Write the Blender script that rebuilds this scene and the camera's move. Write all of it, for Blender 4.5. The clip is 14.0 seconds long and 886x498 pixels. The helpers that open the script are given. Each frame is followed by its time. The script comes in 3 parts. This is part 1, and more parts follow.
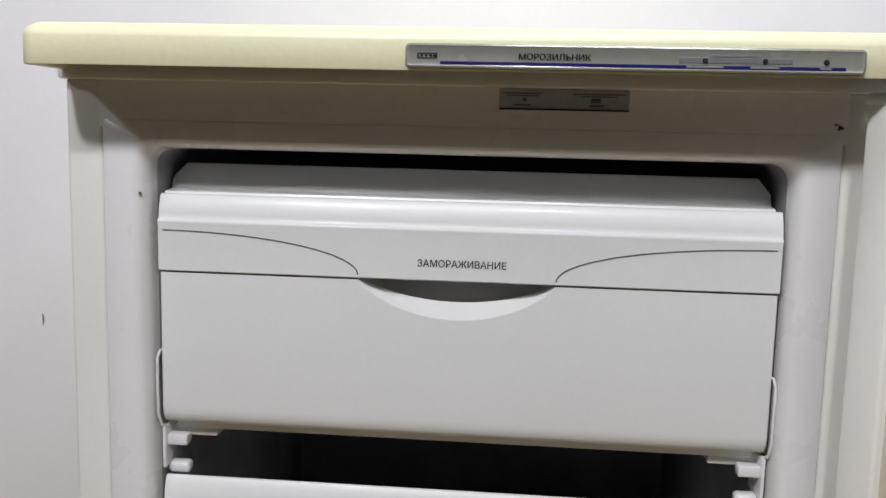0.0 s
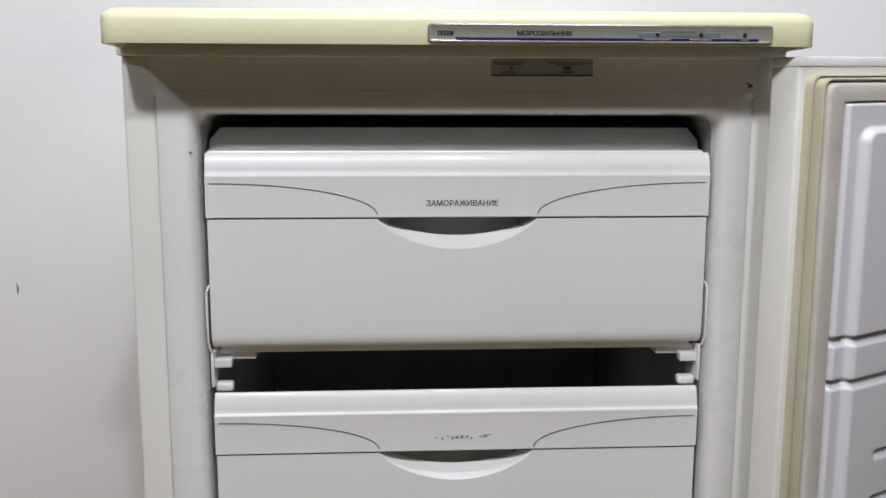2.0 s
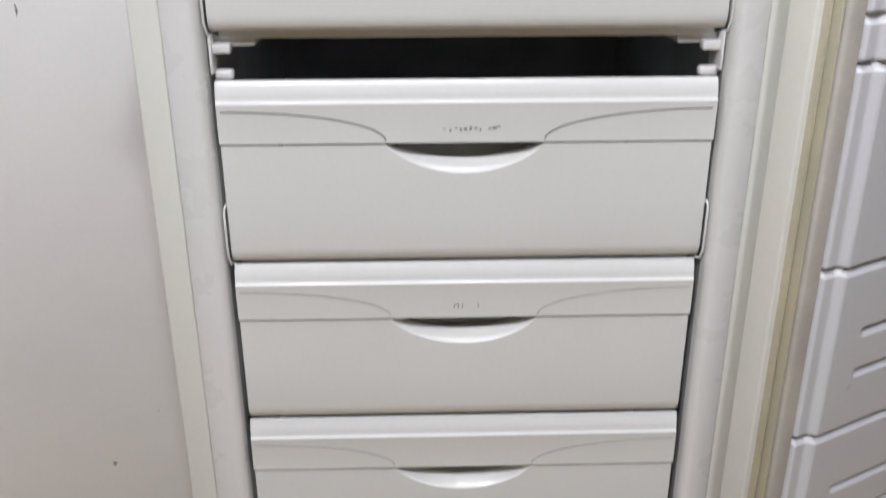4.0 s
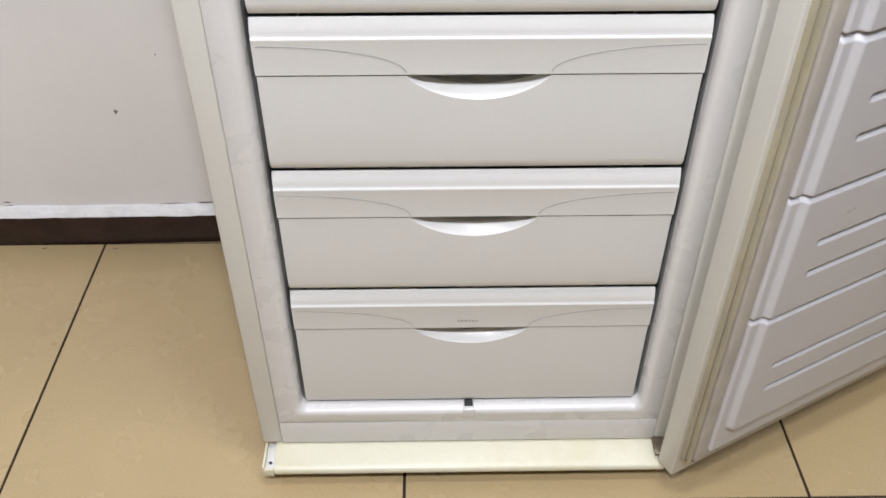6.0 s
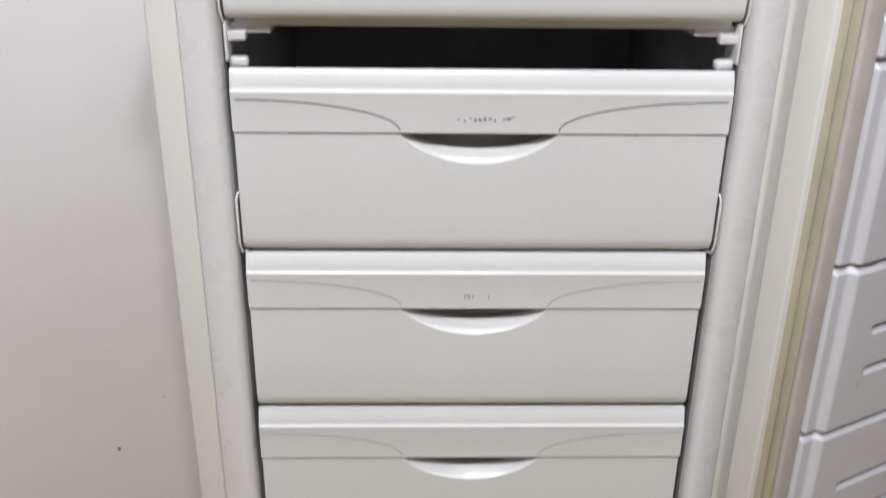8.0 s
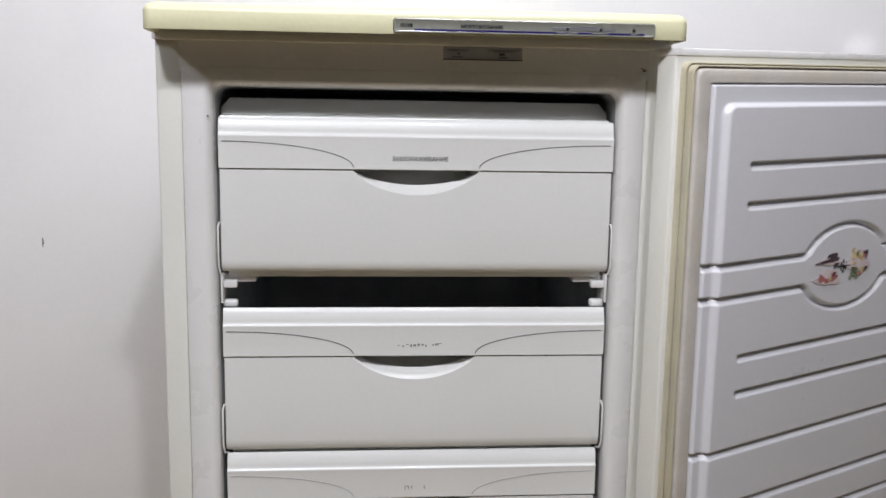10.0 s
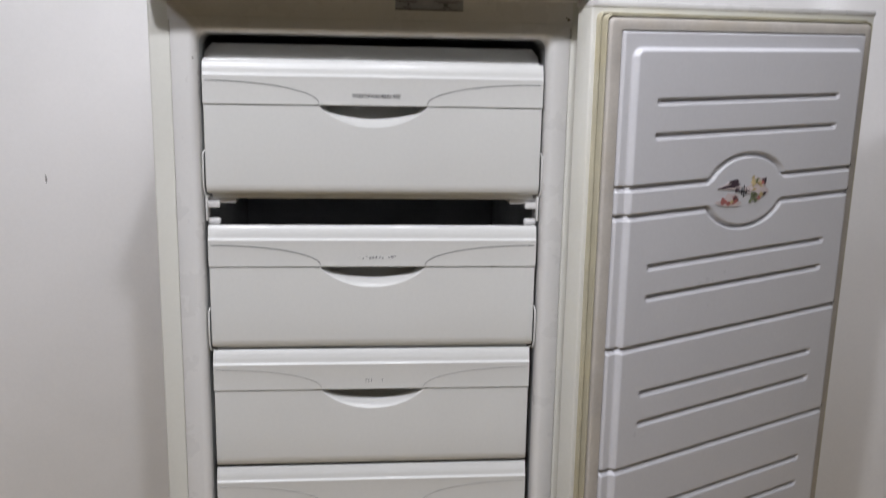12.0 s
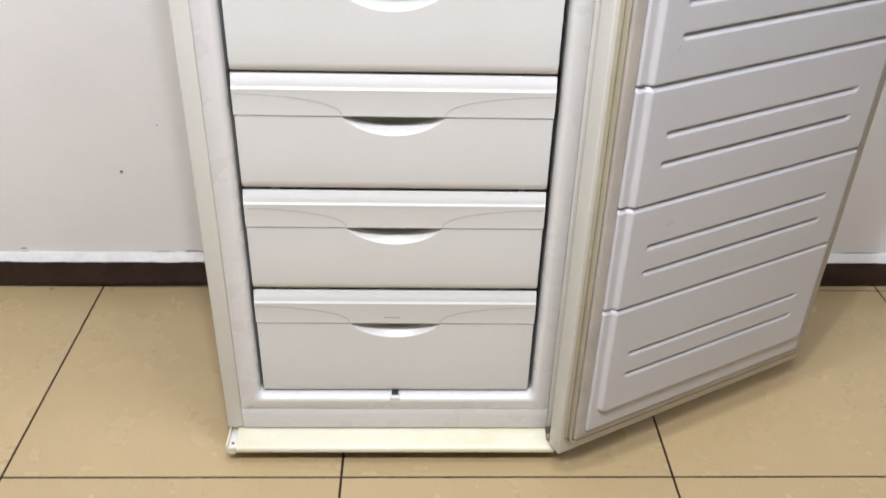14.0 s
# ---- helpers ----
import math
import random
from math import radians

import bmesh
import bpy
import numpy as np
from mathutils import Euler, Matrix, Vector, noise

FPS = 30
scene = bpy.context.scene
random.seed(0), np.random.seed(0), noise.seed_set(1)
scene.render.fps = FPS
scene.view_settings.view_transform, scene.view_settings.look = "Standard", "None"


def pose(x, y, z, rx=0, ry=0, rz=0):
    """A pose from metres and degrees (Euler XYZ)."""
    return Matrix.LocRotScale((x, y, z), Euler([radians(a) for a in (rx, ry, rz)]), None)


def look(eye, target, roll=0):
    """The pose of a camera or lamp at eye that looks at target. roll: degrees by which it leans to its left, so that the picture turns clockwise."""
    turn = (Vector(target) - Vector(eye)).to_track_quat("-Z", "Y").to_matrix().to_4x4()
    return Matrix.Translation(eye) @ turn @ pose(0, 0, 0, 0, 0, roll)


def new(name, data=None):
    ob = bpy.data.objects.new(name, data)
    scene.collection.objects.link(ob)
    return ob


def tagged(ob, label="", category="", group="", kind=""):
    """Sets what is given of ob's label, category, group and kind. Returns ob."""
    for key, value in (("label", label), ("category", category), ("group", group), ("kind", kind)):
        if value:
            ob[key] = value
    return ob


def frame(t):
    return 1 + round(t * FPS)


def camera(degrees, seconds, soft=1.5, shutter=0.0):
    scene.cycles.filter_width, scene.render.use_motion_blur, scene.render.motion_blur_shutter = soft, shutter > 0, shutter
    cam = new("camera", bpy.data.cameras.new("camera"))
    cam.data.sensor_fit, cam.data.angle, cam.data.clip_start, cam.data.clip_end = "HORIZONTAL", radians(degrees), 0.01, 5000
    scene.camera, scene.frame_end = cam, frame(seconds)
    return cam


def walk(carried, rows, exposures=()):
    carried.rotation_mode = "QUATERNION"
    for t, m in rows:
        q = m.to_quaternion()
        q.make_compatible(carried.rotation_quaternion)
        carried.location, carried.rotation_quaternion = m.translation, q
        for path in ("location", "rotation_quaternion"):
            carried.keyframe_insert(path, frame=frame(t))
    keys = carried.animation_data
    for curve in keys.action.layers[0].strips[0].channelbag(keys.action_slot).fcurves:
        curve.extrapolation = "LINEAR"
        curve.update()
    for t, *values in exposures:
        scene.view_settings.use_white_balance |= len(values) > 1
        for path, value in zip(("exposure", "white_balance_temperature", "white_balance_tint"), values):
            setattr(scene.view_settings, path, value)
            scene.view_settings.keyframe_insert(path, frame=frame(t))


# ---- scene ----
cam = camera(53.5, 14.0, shutter=0.35)
PATH = [
    (0, (0.051, -0.671, 1.386), (-0.123, 1.304, 1.126), 1.4),
    (0.5, (0.028, -0.694, 1.38), (-0.1, 1.287, 1.132), 1.7),
    (1, (-0.057, -0.766, 1.366), (0.083, 1.21, 1.091), -0.1),
    (1.5, (-0.093, -0.816, 1.367), (0.061, 1.156, 1.073), -0.7),
    (2, (-0.059, -0.834, 1.369), (0.053, 1.14, 1.068), 0.1),
    (2.5, (-0.049, -0.84, 1.369), (0.054, 1.13, 1.035), -0.2),
    (3, (-0.046, -0.832, 1.347), (0.053, 1.118, 0.913), -0.2),
    (3.5, (-0.047, -0.827, 1.313), (0.037, 1.086, 0.734), -0.4),
    (4, (-0.041, -0.827, 1.266), (0.007, 1.024, 0.509), -0.2),
    (4.2, (-0.043, -0.826, 1.242), (-0.003, 0.995, 0.415), -0.3),
    (6.3, (-0.05, -0.825, 1.122), (-0.027, 0.684, -0.19), 0.2),
    (6.5, (-0.046, -0.825, 1.127), (-0.026, 0.714, -0.149), 0.2),
    (7, (-0.043, -0.824, 1.16), (-0.019, 0.815, 0.015), 0.1),
    (7.5, (-0.048, -0.822, 1.211), (-0.017, 0.931, 0.248), 0.6),
    (8, (-0.052, -0.826, 1.265), (-0.006, 1.017, 0.49), 0.7),
    (8.5, (-0.054, -0.833, 1.302), (-0.001, 1.079, 0.717), 0.7),
    (11, (-0.041, -1.25, 1.344), (0.169, 0.719, 1.064), 1.0),
    (11.5, (-0.015, -1.277, 1.34), (0.171, 0.693, 1.055), 1.2),
    (12, (-0.012, -1.269, 1.314), (0.169, 0.686, 0.931), 1.0),
    (12.5, (-0.012, -1.258, 1.284), (0.164, 0.655, 0.726), 1.2),
    (13, (-0.006, -1.255, 1.251), (0.149, 0.596, 0.51), 1.2),
    (13.5, (0.003, -1.248, 1.217), (0.117, 0.523, 0.295), 1.3),
    (14, (0.034, -1.21, 1.185), (0.1, 0.487, 0.129), 1.6),
]
walk(cam, [(t, look(eye, target, roll)) for t, eye, target, roll in PATH],
     [(0, -0.13), (0.5, -0.14), (1, -0.11), (1.5, -0.13), (2.5, -0.09), (3, 0.01), (3.5, 0.02), (4, 0.18), (6.5, 0.64), (7.5, 0.57), (8, 0.28), (8.5, 0.30), (11, -0.14), (12, -0.08), (12.5, 0.20), (13, 0.56), (13.5, 0.72), (14, 0.81)])

scene_walls = 0.53          # the wall behind the freezer stands at this y

# ---------------------------------------------------------------- light
world = bpy.data.worlds.new("world")
world.use_nodes = True
world.node_tree.nodes["Background"].inputs[0].default_value = (0.8, 0.85, 1.0, 1)
world.node_tree.nodes["Background"].inputs[1].default_value = 0.02
scene.world = world


def spot(x, y, z, power, radius=0.06, aim=(0.0, 0.1, 0.75), colour=(0.948, 0.963, 1.035)):
    """A ceiling spotlight behind the camera, turned towards the freezer."""
    data = bpy.data.lights.new("spot_light", "SPOT")
    data.energy, data.shadow_soft_size, data.color = power, radius, colour
    data.spot_size, data.spot_blend = radians(125), 0.5
    new("spot_light", data).matrix_world = look((x, y, z), aim)


spot(-0.44, -1.30, 2.45, 60)
spot(0.12, -1.28, 2.53, 44, 0.045)
# unseen fill lamp, added to brighten the open door
spot(0.95, -1.35, 2.55, 19, 0.25)
spot(-1.54, -1.25, 2.56, 29)

# a broad ceiling panel over the space in front of the freezer
panel_data = bpy.data.lights.new("ceiling_light", "AREA")
panel_data.shape, panel_data.size, panel_data.size_y, panel_data.energy, panel_data.color = "RECTANGLE", 0.60, 0.28, 11, (0.948, 0.963, 1.035)
new("ceiling_light", panel_data).matrix_world = pose(0.25, -0.33, 2.60)

# a small lamp far off across the room, mirrored in the glossy wall paint
far_data = bpy.data.lights.new("far_light", "AREA")
far_data.shape, far_data.size, far_data.size_y, far_data.energy, far_data.color = "RECTANGLE", 0.11, 0.07, 1.2, (0.948, 0.963, 1.035)
new("far_light", far_data).matrix_world = look((3.15, -3.36, 1.82), (0.92, 0.53, 1.485))


# ---------------------------------------------------------------- materials
def material(name, colour, rough=0.4, metal=0.0, coat=0.0, vary=0.06, scale=6.0, grain=0.03, grain_scale=180.0,
             bump=0.05, bump_scale=60.0, stain=None, stain_amount=0.0, stain_scale=3.0, object_random=0.0, spec=0.5):
    """A surface with a broad cloud, a fine grain, a stain of its own colour and a fine relief."""
    m = bpy.data.materials.new(name)
    m.use_nodes = True
    nt = m.node_tree
    b = nt.nodes["Principled BSDF"]
    b.inputs["Metallic"].default_value = metal
    b.inputs["Coat Weight"].default_value = coat
    b.inputs["Coat Roughness"].default_value = 0.12
    b.inputs["Specular IOR Level"].default_value = spec
    co = nt.nodes.new("ShaderNodeTexCoord")
    source = co.outputs["Object"]

    def noise_node(s, detail=4.0, rough_=0.6):
        n = nt.nodes.new("ShaderNodeTexNoise")
        n.inputs["Scale"].default_value, n.inputs["Detail"].default_value, n.inputs["Roughness"].default_value = s, detail, rough_
        nt.links.new(source, n.inputs["Vector"])
        return n.outputs["Fac"]

    def mapped(out, lo, hi, a=0.3, z=0.7):
        r = nt.nodes.new("ShaderNodeMapRange")
        r.inputs["From Min"].default_value, r.inputs["From Max"].default_value = a, z
        r.inputs["To Min"].default_value, r.inputs["To Max"].default_value = lo, hi
        nt.links.new(out, r.inputs["Value"])
        return r.outputs["Result"]

    def mix(kind, fac, a, c):
        x = nt.nodes.new("ShaderNodeMix")
        x.data_type, x.blend_type = "RGBA", kind
        for slot, v in ((0, fac), (6, a), (7, c)):
            if isinstance(v, bpy.types.NodeSocket):
                nt.links.new(v, x.inputs[slot])
            else:
                x.inputs[slot].default_value = v
        return x.outputs[2]

    def grey(out):
        c = nt.nodes.new("ShaderNodeCombineColor")
        for i in range(3):
            nt.links.new(out, c.inputs[i])
        return c.outputs[0]

    col = mix("MULTIPLY", 1.0, (*colour, 1), grey(mapped(noise_node(scale, 3), 1 - vary, 1 + vary)))
    if grain:
        col = mix("MULTIPLY", 1.0, col, grey(mapped(noise_node(grain_scale, 2), 1 - grain, 1 + grain)))
    if stain:
        col = mix("MIX", mapped(noise_node(stain_scale, 6, 0.65), 0.0, stain_amount, 0.48, 0.72), col, (*stain, 1))
    if object_random:
        info = nt.nodes.new("ShaderNodeObjectInfo")
        col = mix("MULTIPLY", 1.0, col, grey(mapped(info.outputs["Random"], 1 - object_random, 1 + object_random, 0, 1)))
    nt.links.new(col, b.inputs["Base Color"])
    nt.links.new(mapped(noise_node(scale * 2.3, 4), max(0.03, rough - 0.06), rough + 0.08), b.inputs["Roughness"])
    if bump:
        bm_ = nt.nodes.new("ShaderNodeBump")
        bm_.inputs["Strength"].default_value, bm_.inputs["Distance"].default_value = bump, 0.01
        nt.links.new(noise_node(bump_scale, 3), bm_.inputs["Height"])
        nt.links.new(bm_.outputs[0], b.inputs["Normal"])
    return m


WALL = material("wall_paint", (0.874, 0.857, 0.857), 0.34, coat=0.3, vary=0.03, scale=1.6, grain=0.012, bump=0.10, bump_scale=9,
                stain=(0.74, 0.735, 0.73), stain_amount=0.35, stain_scale=2.2)
WALL.node_tree.nodes["Principled BSDF"].inputs["Coat Roughness"].default_value = 0.09
# Unseen walls and ceiling, toned grey to hold back bounced light.
UNSEEN_WALL = material("unseen_wall_grey", (0.30, 0.305, 0.32), 0.6, vary=0.04, scale=1.6, bump=0.08, bump_scale=9)
CEIL = material("ceiling_paint", (0.45, 0.445, 0.44), 0.8, vary=0.02, scale=2)
TILE = material("polished_beige_tile", (0.50, 0.380, 0.208), 0.25, vary=0.05, scale=2.2, grain=0.05, grain_scale=260, bump=0.01,
                stain=(0.44, 0.32, 0.16), stain_amount=0.12, stain_scale=2.0, object_random=0.04)
GROUT = material("dark_grout", (0.035, 0.020, 0.011), 0.85, vary=0.3, scale=30, bump=0.3)
BROWN = material("brown_skirting", (0.030, 0.014, 0.012), 0.4, vary=0.25, scale=12, grain=0.2, grain_scale=90, bump=0.15,
                 stain=(0.06, 0.034, 0.028), stain_amount=0.4, stain_scale=14)
WHITE_TRIM = material("white_skirting_paint", (0.88, 0.87, 0.87), 0.40, vary=0.05, scale=20, bump=0.3, bump_scale=40,
                      stain=(0.5, 0.47, 0.44), stain_amount=0.25, stain_scale=18)
PLASTIC = material("white_drawer_plastic", (0.744, 0.742, 0.724), 0.34, coat=0.08, vary=0.015, scale=5, grain=0.012, bump=0.015, bump_scale=220)
STEEL = material("white_enamelled_steel", (0.715, 0.706, 0.655), 0.33, vary=0.025, scale=4, grain=0.012, bump=0.03, bump_scale=140,
                 stain=(0.60, 0.57, 0.49), stain_amount=0.25, stain_scale=4)
FRAME = material("white_liner_plastic", (0.76, 0.748, 0.738), 0.28, coat=0.2, vary=0.02, scale=5, grain=0.01, bump=0.012, bump_scale=160)
CREAM = material("yellowed_cream_plastic", (0.71, 0.688, 0.465), 0.36, vary=0.05, scale=5, grain=0.02, bump=0.03, bump_scale=180,
                 stain=(0.68, 0.62, 0.34), stain_amount=0.35, stain_scale=7)
PLINTH = material("pale_cream_plastic", (0.80, 0.775, 0.615), 0.34, vary=0.04, scale=5, grain=0.02, bump=0.03, bump_scale=180,
                  stain=(0.66, 0.58, 0.33), stain_amount=0.4, stain_scale=9)
DOOR_EDGE = material("cream_white_door_paint", (0.71, 0.698, 0.645), 0.35, vary=0.04, scale=6, grain=0.015, bump=0.02, bump_scale=140,
                     stain=(0.64, 0.60, 0.44), stain_amount=0.3, stain_scale=6)
GASKET_LIP = material("yellowed_seal_lip", (0.47, 0.435, 0.325), 0.45, vary=0.1, scale=12, grain=0.04, bump=0.04,
                      stain=(0.50, 0.43, 0.25), stain_amount=0.5, stain_scale=8)
GASKET = material("beige_rubber_gasket", (0.50, 0.465, 0.425), 0.5, vary=0.12, scale=14, grain=0.04, bump=0.05,
                  stain=(0.50, 0.43, 0.32), stain_amount=0.4, stain_scale=9)
LINER = material("white_vacuum_formed_liner", (0.64, 0.635, 0.660), 0.33, vary=0.02, scale=4, grain=0.015, bump=0.02, bump_scale=200)
# Dark colour of the feet; on thin plates it also paints shade inside holes.
DARK = material("foot_and_hole_shade", (0.034, 0.036, 0.037), 0.7, vary=0.15, scale=10)
# Compartment plastic, greyed so the shade between drawers sits in its colour.
CAVITY = material("shade_toned_cavity_plastic", (0.36, 0.37, 0.375), 0.75, vary=0.15, scale=10, spec=0.2)
INK = material("dark_grey_print", (0.018, 0.018, 0.022), 0.6, vary=0.1, scale=60, grain=0.2, grain_scale=500, bump=0, spec=0.1)
LETTER = material("grey_black_print", (0.040, 0.040, 0.048), 0.6, vary=0.3, scale=120, grain=0.3, grain_scale=700, bump=0, spec=0.1)
FADED = material("worn_grey_print", (0.26, 0.26, 0.27), 0.5, vary=0.3, scale=90, grain=0.25, grain_scale=600, bump=0)
LINE = material("thin_grey_print", (0.11, 0.11, 0.115), 0.6, vary=0.1, scale=30, bump=0, spec=0.1)
PALE_LINE = material("rubbed_pale_print", (0.42, 0.42, 0.41), 0.5, vary=0.12, scale=25, bump=0)
BLUE = material("blue_print", (0.012, 0.008, 0.085), 0.5, vary=0.1, scale=40, bump=0, spec=0.15)
PANEL = material("silver_panel", (0.22, 0.22, 0.19), 0.22, coat=0.8, vary=0.05, scale=20, grain=0.03, bump=0.01)
HALO = material("pale_pink_print", (0.60, 0.52, 0.52), 0.5, vary=0.15, scale=60, bump=0)
SPOT = material("brown_stain_spot", (0.10, 0.06, 0.035), 0.7, vary=0.3, scale=90)
# Shade below the top cover, painted as a dark grey-brown tone.
UNDERSIDE_SHADE = material("underside_shade_tone", (0.13, 0.12, 0.105), 0.7, vary=0.12, scale=20, grain=0.06)
PANEL_GREY = material("grey_panel_print", (0.13, 0.13, 0.135), 0.4, vary=0.06, scale=60, bump=0)
STICKER = material("silver_sticker", (0.38, 0.385, 0.43), 0.4, vary=0.12, scale=35, grain=0.05, bump=0.02)
METAL = material("worn_steel_hinge", (0.35, 0.31, 0.25), 0.45, metal=0.8, vary=0.25, scale=50, stain=(0.16, 0.08, 0.03), stain_amount=0.8, stain_scale=30)
CHIP = material("chipped_paint", (0.24, 0.22, 0.21), 0.8, vary=0.3, scale=80)
PLUM = material("plum_print", (0.075, 0.05, 0.065), 0.5, vary=0.5, scale=90, bump=0)
RED = material("red_print", (0.36, 0.13, 0.12), 0.5, vary=0.5, scale=90, bump=0)
YELLOW = material("yellow_print", (0.50, 0.40, 0.22), 0.5, vary=0.45, scale=90, bump=0)
GREEN = material("green_print", (0.17, 0.19, 0.11), 0.5, vary=0.5, scale=90, bump=0)


# ---------------------------------------------------------------- mesh helpers
def finish(name, bm, mat, smooth=None):
    bmesh.ops.recalc_face_normals(bm, faces=bm.faces[:])
    me = bpy.data.meshes.new(name)
    bm.to_mesh(me)
    bm.free()
    me.materials.append(mat)
    if smooth is not None:
        me.polygons.foreach_set("use_smooth", [True] * len(me.polygons))
        me.set_sharp_from_angle(angle=radians(smooth))
    return me


def part(name, bm, mat, parent=None, label="", smooth=40):
    ob = new(name, finish(name, bm, mat, smooth))
    if parent is not None:
        ob.parent = parent
    if label:
        ob["label"] = label
    return ob


def box(x0, x1, y0, y1, z0, z1, bevel=0.0, seg=2, bm=None):
    bm = bm or bmesh.new()
    made = bmesh.ops.create_cube(bm, size=1.0, matrix=Matrix.Translation(((x0 + x1) / 2, (y0 + y1) / 2, (z0 + z1) / 2))
                                 @ Matrix.Diagonal((x1 - x0, y1 - y0, z1 - z0, 1)))
    if bevel:
        edges = list({e for v in made["verts"] for e in v.link_edges})
        bmesh.ops.bevel(bm, geom=edges, offset=bevel, segments=seg, profile=0.5, affect="EDGES")
    return bm


def rrect(x0, x1, z0, z1, r, n=5):
    """A rounded rectangle in x and z, 4 * (n + 1) points."""
    pts = []
    for cx, cz, a in ((x1 - r, z1 - r, 0), (x0 + r, z1 - r, 90), (x0 + r, z0 + r, 180), (x1 - r, z0 + r, 270)):
        for i in range(n + 1):
            t = radians(a + 90 * i / n)
            pts.append((cx + r * math.cos(t), cz + r * math.sin(t)))
    return pts


def loft(rings, cap_first=False, cap_last=False, bm=None):
    """Joins rings, each (y, [(x, z), ...]), one after another."""
    bm = bm or bmesh.new()
    loops = [[bm.verts.new((x, y, z)) for x, z in pts] for y, pts in rings]
    for a, b in zip(loops, loops[1:]):
        for i in range(len(a)):
            j = (i + 1) % len(a)
            bm.faces.new((a[i], a[j], b[j], b[i]))
    if cap_first:
        bm.faces.new(loops[0])
    if cap_last:
        bm.faces.new(loops[-1])
    return bm


def plate(x0, x1, z0, z1, y_back, y_front, r, bm=None, n=4, soft=0.0008):
    """A thin rounded plate that stands proud towards -y."""
    return loft([(y_back, rrect(x0, x1, z0, z1, r, n)), (y_front + soft, rrect(x0, x1, z0, z1, r, n)),
                 (y_front, rrect(x0 + soft, x1 - soft, z0 + soft, z1 - soft, max(r - soft, 0.0002), n))], True, True, bm)


def extrude_x(profile, x0, x1, bm=None, steps=1):
    """A closed (y, z) profile drawn along x, with end caps."""
    bm = bm or bmesh.new()
    rows = [[bm.verts.new((x0 + (x1 - x0) * k / steps, y, z)) for y, z in profile] for k in range(steps + 1)]
    for a, b in zip(rows, rows[1:]):
        for i in range(len(a)):
            j = (i + 1) % len(a)
            bm.faces.new((a[i], a[j], b[j], b[i]))
    bm.faces.new(rows[0])
    bm.faces.new(rows[-1])
    return bm


def rod(points, r, bm=None, sides=8):
    """A round rod through the points."""
    bm = bm or bmesh.new()
    pts = [Vector(p) for p in points]
    loops = []
    for i, p in enumerate(pts):
        d = (pts[min(i + 1, len(pts) - 1)] - pts[max(i - 1, 0)]).normalized()
        side = d.orthogonal().normalized() if abs(d.x) > 0.9 else d.cross(Vector((1, 0, 0))).normalized()
        up = d.cross(side)
        loops.append([bm.verts.new(p + r * (math.cos(2 * math.pi * k / sides) * side + math.sin(2 * math.pi * k / sides) * up)) for k in range(sides)])
    for a, b in zip(loops, loops[1:]):
        for k in range(sides):
            j = (k + 1) % sides
            bm.faces.new((a[k], a[j], b[j], b[k]))
    bm.faces.new(loops[0])
    bm.faces.new(loops[-1])
    return bm


def ribbon(points, width, y, bm=None, thick=0.0004):
    """A thin printed line through (x, z) points, a hair proud of the surface at y."""
    bm = bm or bmesh.new()
    pts = [Vector((x, 0, z)) for x, z in points]
    rows = []
    for i, p in enumerate(pts):
        d = (pts[min(i + 1, len(pts) - 1)] - pts[max(i - 1, 0)]).normalized()
        s = Vector((-d.z, 0, d.x)) * width / 2
        rows.append([bm.verts.new((q.x, yy, q.z)) for q, yy in ((p + s, y), (p + s, y - thick), (p - s, y - thick), (p - s, y))])
    for a, b in zip(rows, rows[1:]):
        for k in range(3):
            bm.faces.new((a[k], a[k + 1], b[k + 1], b[k]))
    return bm


def lettering(name, words, x, y, z, width, height, mat, parent, label="", bold=0.00022):
    """Words in the built-in font, standing on the surface at y, with their middle at x and z, as a mesh."""
    curve = bpy.data.curves.new(name, "FONT")
    curve.body = words
    tmp = bpy.data.objects.new(name, curve)
    scene.collection.objects.link(tmp)
    me = bpy.data.meshes.new_from_object(tmp.evaluated_get(bpy.context.evaluated_depsgraph_get()))
    bpy.data.objects.remove(tmp)
    xs = [v.co.x for v in me.vertices]
    zs = [v.co.y for v in me.vertices]
    sx, sz = width / (max(xs) - min(xs)), height / (max(zs) - min(zs))
    mx, mz = (max(xs) + min(xs)) / 2, (max(zs) + min(zs)) / 2
    for v in me.vertices:
        v.co = (x + (v.co.x - mx) * sx, y, z + (v.co.y - mz) * sz)
    bm = bmesh.new()
    for k in range(3):
        bm.from_mesh(me)
        bmesh.ops.translate(bm, verts=bm.verts[-len(me.vertices):], vec=(bold * (k - 1), -0.00002 * k, 0.36 * bold * (k - 1)))
    bm.to_mesh(me)
    bm.free()
    me.materials.clear()
    me.materials.append(mat)
    ob = new(name, me)
    ob.parent = parent
    if label:
        ob["label"] = label
    return ob


